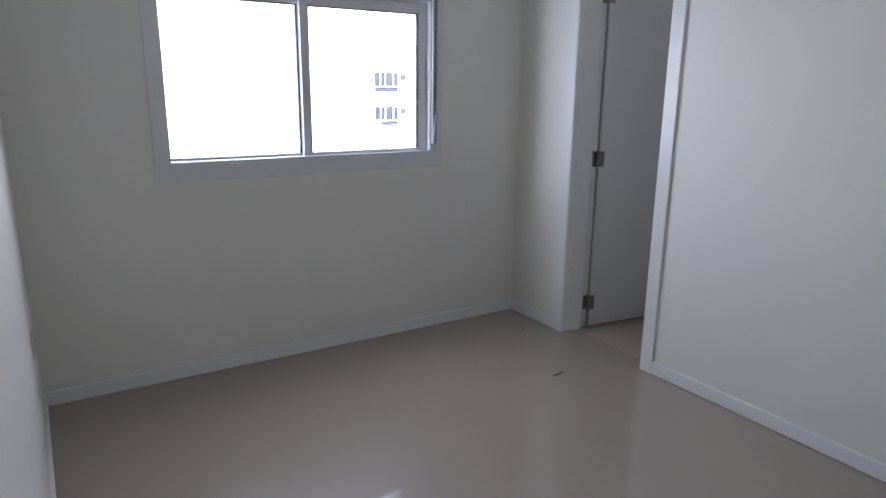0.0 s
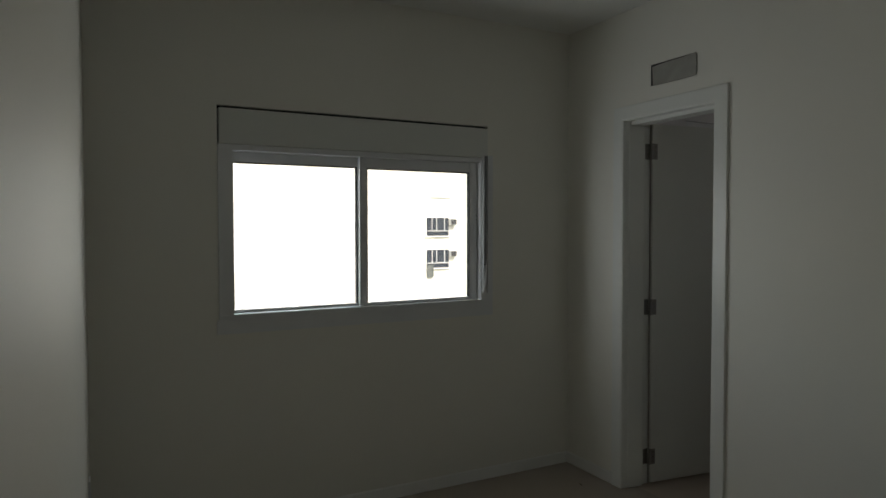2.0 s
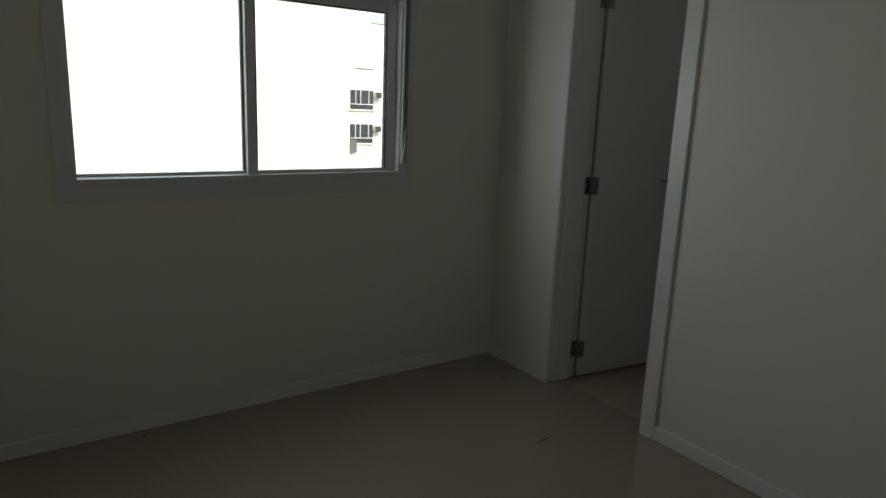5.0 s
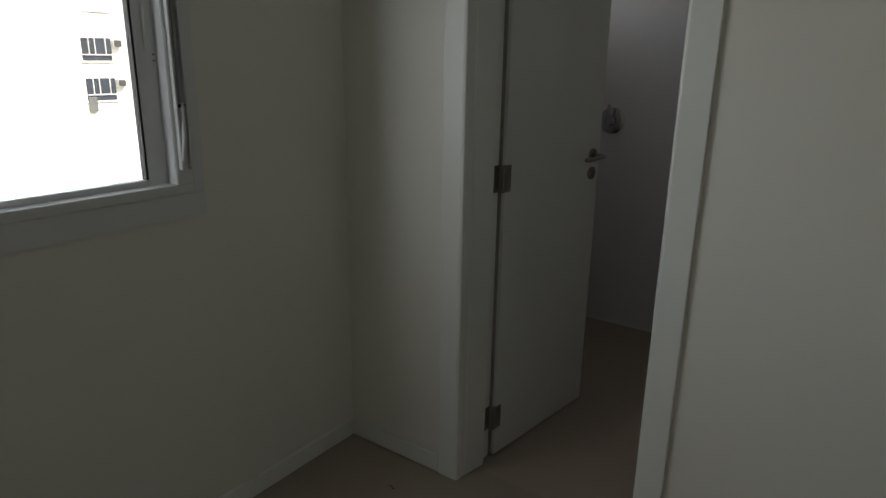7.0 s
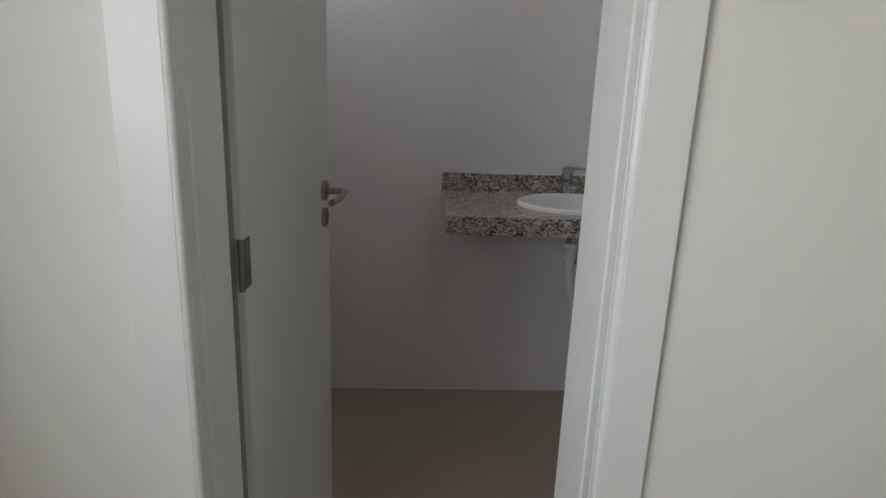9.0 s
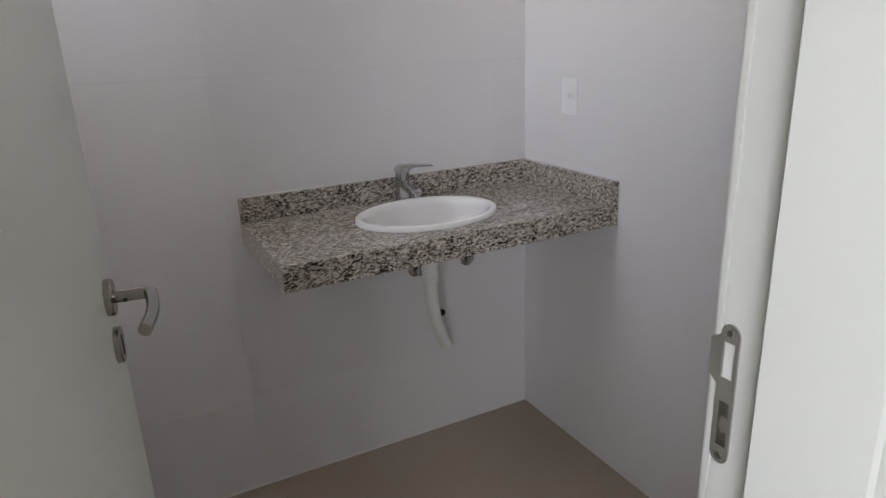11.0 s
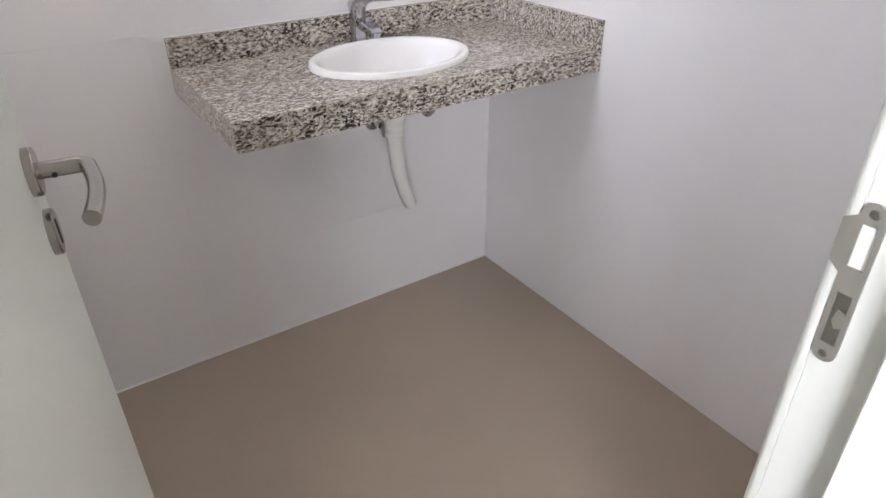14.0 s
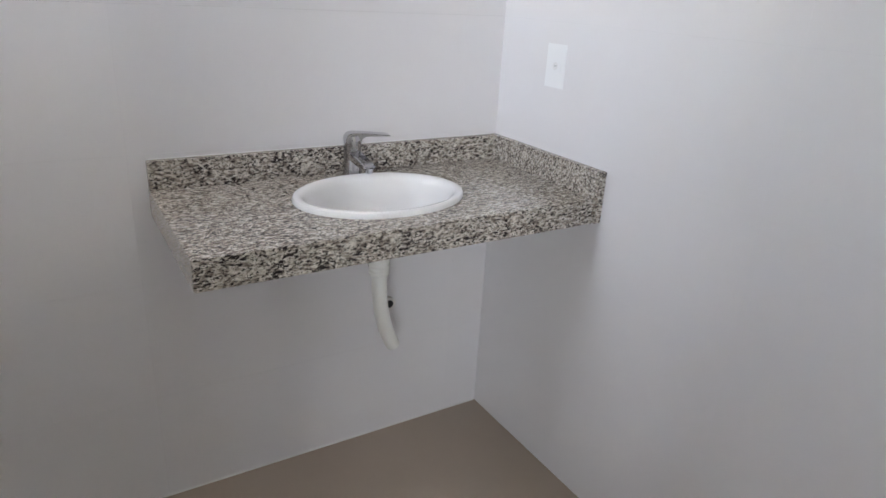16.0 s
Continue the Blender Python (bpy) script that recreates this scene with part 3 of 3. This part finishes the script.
prism(bm, [(0.0215, 0.096), (0.0215, 0.108), (0.014, 0.118), (0.0, 0.1215), (-0.03, 0.1195), (-0.098, 0.1125), (-0.101, 0.1085), (-0.036, 0.1105), (-0.0215, 0.104), (-0.0215, 0.096)], "y", -0.0165, 0.0165)
bmesh.ops.translate(bm, verts=bm.verts, vec=(0, 0, -0.005))
bmesh.ops.rotate(bm, verts=bm.verts, cent=(0, 0, 0), matrix=Matrix.Rotation(radians(82), 3, 'Z'))
part("lever", bm, CHROME, tap, bevel=0.004, segments=3, smooth=True)

# waste pipe under the basin
waste = group_thing("waste_pipe", "white plastic waste tube hanging under the basin", "pipe", at=pose(BCX, BCY, 0))
bm = bmesh.new()
tube(bm, [(0, 0, 0.79), (0, 0, 0.735)], 0.016, 20)
part("tail_piece", bm, CHROME, waste, "chrome tail piece", smooth=True)
bm = bmesh.new()
prof = []
for k in range(6):
    z = 0.750 - 0.011 * k
    prof += [(0.0250, z), (0.0268, z - 0.002), (0.0268, z - 0.006), (0.0245, z - 0.0085)]
tube(bm, [(0, 0, z) for _, z in prof], [r for r, _ in prof], 24)
part("nut", bm, PLASTIC, waste, "ribbed white collar nut", smooth=True)
bm = bmesh.new()
line = []
for k in range(25):
    u = k / 24
    line.append((0.050 * u ** 2.2, -0.070 * u ** 2.2, 0.690 - 0.248 * u))
tube(bm, line, [0.0195 + 0.0012 * (k % 2) if k < 3 else 0.0198 for k in range(25)], 20)
part("tube", bm, PLASTIC, waste, smooth=True)

# angle valves and waste outlet on the wall behind
def angle_valve(y, z, hose):
    v = group_thing("angle_valve", "chrome angle valve on the tiled wall below the counter", "valve", at=pose(XB - 0.006, y, z))
    v["group"] = "valves below the counter"
    bm = bmesh.new()
    tube(bm, [(0, 0, 0), (-0.004, 0, 0), (-0.010, 0, 0)], [0.028, 0.028, 0.018], 28)
    part("escutcheon", bm, CHROME, v, smooth=True)
    if not hose:
        bm = bmesh.new()
        tube(bm, [(-0.009, 0, 0), (-0.022, 0, 0), (-0.025, 0, 0)], [0.014, 0.014, 0.011], 18)
        part("cap", bm, CHROME, v, smooth=True)
        return
    bm = bmesh.new()
    tube(bm, [(-0.008, 0, 0), (-0.055, 0, 0)], 0.011, 18)
    tube(bm, [(-0.040, 0, 0.0), (-0.040, 0, 0.035)], 0.0085, 16)
    part("valve_body", bm, CHROME, v, smooth=True)
    bm = bmesh.new()
    prism(bm, [(-0.044, 0.020), (-0.062, 0.020), (-0.070, -0.028), (-0.064, -0.034), (-0.050, -0.012), (-0.044, -0.010)], "y", -0.017, 0.004)
    part("valve_lever", bm, STEEL, v, "wedge-shaped steel lever", bevel=0.0015)
    bm = bmesh.new()
    tube(bm, [(-0.040, 0, 0.035), (-0.040, 0.002, 0.09), (-0.045, 0.02, 0.16), (-0.055, 0.045, 0.23)], 0.006, 12)
    part("hose", bm, STEEL, v, "braided steel hose", smooth=True)


angle_valve(-1.484, 0.640, True)
angle_valve(-1.684, 0.640, False)
bm = bmesh.new()
tube(bm, [(0, 0, 0), (-0.012, 0, 0)], 0.021, 24)
bm2 = bmesh.new()
hole = group_thing("waste_outlet", "round waste outlet in the tiled wall", "pipe outlet", at=pose(XB - 0.006, -1.572, 0.462))
part("collar", bm, PLASTIC, hole, smooth=True)
# flat black disc on the collar in place of an open bore
tube(bm2, [(-0.0125, 0, 0), (-0.0135, 0, 0)], 0.013, 20)
part("bore_disc", bm2, BLACK, hole)

# shower valve further along the same wall
sv = group_thing("shower_valve", "round chrome shower valve on the tiled wall", "valve", at=pose(XB - 0.006, -0.285, 1.115))
bm = bmesh.new()
tube(bm, [(0, 0, 0), (-0.006, 0, 0), (-0.012, 0, 0)], [0.068, 0.068, 0.055], 36)
part("plate", bm, CHROME, sv, smooth=True)
bm = bmesh.new()
tube(bm, [(-0.010, 0, 0), (-0.045, 0, 0), (-0.052, 0, 0)], [0.026, 0.025, 0.020], 24)
part("dome", bm, CHROME, sv, smooth=True)
bm = bmesh.new()
tube(bm, [(-0.040, 0, 0.012), (-0.055, 0, 0.05), (-0.060, 0, 0.085)], [0.009, 0.008, 0.006], 12)
part("lever", bm, CHROME, sv, smooth=True)

# bits on the floor
for k, (x, y, r, l) in enumerate([(-0.43, -0.949, 7, 0.095), (-0.175, -0.347, 80, 0.03), (-1.893, -0.071, 40, 0.02)]):
    d = group_thing("floor_debris", "thin dark scrap lying on the polished floor", "debris", at=pose(x, y, 0.0, 0, 0, r))
    bm = bmesh.new()
    tube(bm, [(-l / 2, 0, 0.002), (-l / 6, 0.004, 0.002), (l / 6, -0.002, 0.002), (l / 2, 0.005, 0.002)], [0.0012, 0.002, 0.0022, 0.001], 6)
    part("scrap", bm, DUST, d)

tagged(part("trim_floor_bead", boxes((XB - 0.0105, XB - 0.006, YB + 0.0105, -0.006, 0.0, 0.004)), SILICONE, bevel=0.001, segments=1),
       "thin white sealant bead where tiles meet the floor", "sealant", kind="structure")

# ---- outside ----
tagged(part("ground", boxes((-900, 900, 0.5, 1800, -22.5, -22.0)), GROUND), "city ground far below the window", "ground", kind="structure")
BY = 45.0
house = group_thing("apartment_building", "white rendered apartment building in full sun", "building", at=pose(0, BY, -22.0))
ZB = 22.0
part("wall", boxes((-22.0, 48.0, 0.0, 12.0, 0.0, ZB + 10.6)), FACADE, house)
part("parapet", boxes((-22.2, 48.2, -0.25, 12.2, ZB + 10.6, ZB + 11.3)), FACADE, house)


def far_window(x0, x1, z0, z1):
    w = part("window", boxes((x0, x1, -0.05, -0.02, z0 - 0.10, z1)), DARKGLASS, house)
    zr = z0 + 0.30
    for k in (0.23, 0.44, 0.80):
        x = x0 + (x1 - x0) * k
        part("mullion", boxes((x - 0.022, x + 0.022, -0.10, -0.05, zr, z1)), FRAMEW, w)
    part("rail", boxes((x0, x1, -0.12, -0.05, zr - 0.03, zr + 0.03)), FRAMEW, w)
    part("sill", boxes((x0 - 0.15, x1 + 0.15, -0.12, 0.0, z0 - 0.20, z0 - 0.11)), FACADE, w)
    ac = part("air_conditioner", boxes((x1 + 0.06, x1 + 0.62, -0.35, 0.0, z1 - 0.58, z1 - 0.10)), FRAMEW, house)
    part("grille", boxes((x1 + 0.08, x1 + 0.60, -0.37, -0.35, z1 - 0.56, z1 - 0.12)), PANELGREY, ac)


for z in (0.94, -1.72):
    far_window(21.36, 23.40, ZB + z, ZB + z + 1.40)
part("ledge", boxes((21.7, 23.6, -0.10, 0.0, ZB + 4.02, ZB + 4.10)), FACADE, house)
part("laundry_panel", boxes((21.36, 21.93, -0.16, -0.10, ZB - 2.55, ZB - 1.55)), LAUNDRY, house)
part("balcony_glass", boxes((23.0, 27.0, -0.06, 0.0, ZB + 7.5, ZB + 8.2)), BLUEGLASS, house)

# ---- bathroom wall tiles ----
TH, TLEN = 0.325, 0.90
tile_meshes = {}


def tile_mesh(w, h, edge):
    k = (round(w, 4), round(h, 4), edge)
    if k not in tile_meshes:
        bm = boxes((0, w, -0.006, 0.0, 0, h))
        bmesh.ops.recalc_face_normals(bm, faces=bm.faces)
        edges = [e for e in bm.edges if all(v.co.y < -0.005 for v in e.verts)]
        bmesh.ops.bevel(bm, geom=edges, offset=edge, segments=1, affect='EDGES')
        me = bpy.data.meshes.new("tile")
        bm.to_mesh(me)
        bm.free()
        me.materials.append(TILE)
        tile_meshes[k] = me
    return tile_meshes[k]


def tiled(wall, length, height, m, joint, edge):
    """Tiles over a wall face: m takes tile-plane x along the wall, z up, -y out of the wall."""
    zs = [0.0]
    zs += [zz for zz in (0.975 + TH * k for k in range(-2, 8)) if 0.05 < zz < height - 0.02] + [height]
    xs = [TLEN * k for k in range(int(length / TLEN) + 1)] + [length]
    for z0, z1 in zip(zs, zs[1:]):
        for x0, x1 in zip(xs, xs[1:]):
            if x1 - x0 < 0.02:
                continue
            ob = new("tile", tile_mesh(x1 - x0 - 0.0001, z1 - z0 - joint, edge))
            ob.parent = wall
            ob.matrix_basis = m @ pose(x0 + joint / 2, 0, z0 + joint / 2)


tiled(bath_east, -YB - 0.006, ZCB, pose(XB, -0.0, 0.0, 0, 0, -90), 0.00025, 0.0001)
tiled(bath_south, XB - 0.006 - TW, ZCB, pose(XB - 0.006, YB, 0.0, 0, 0, 180), 0.00008, 0.00003)
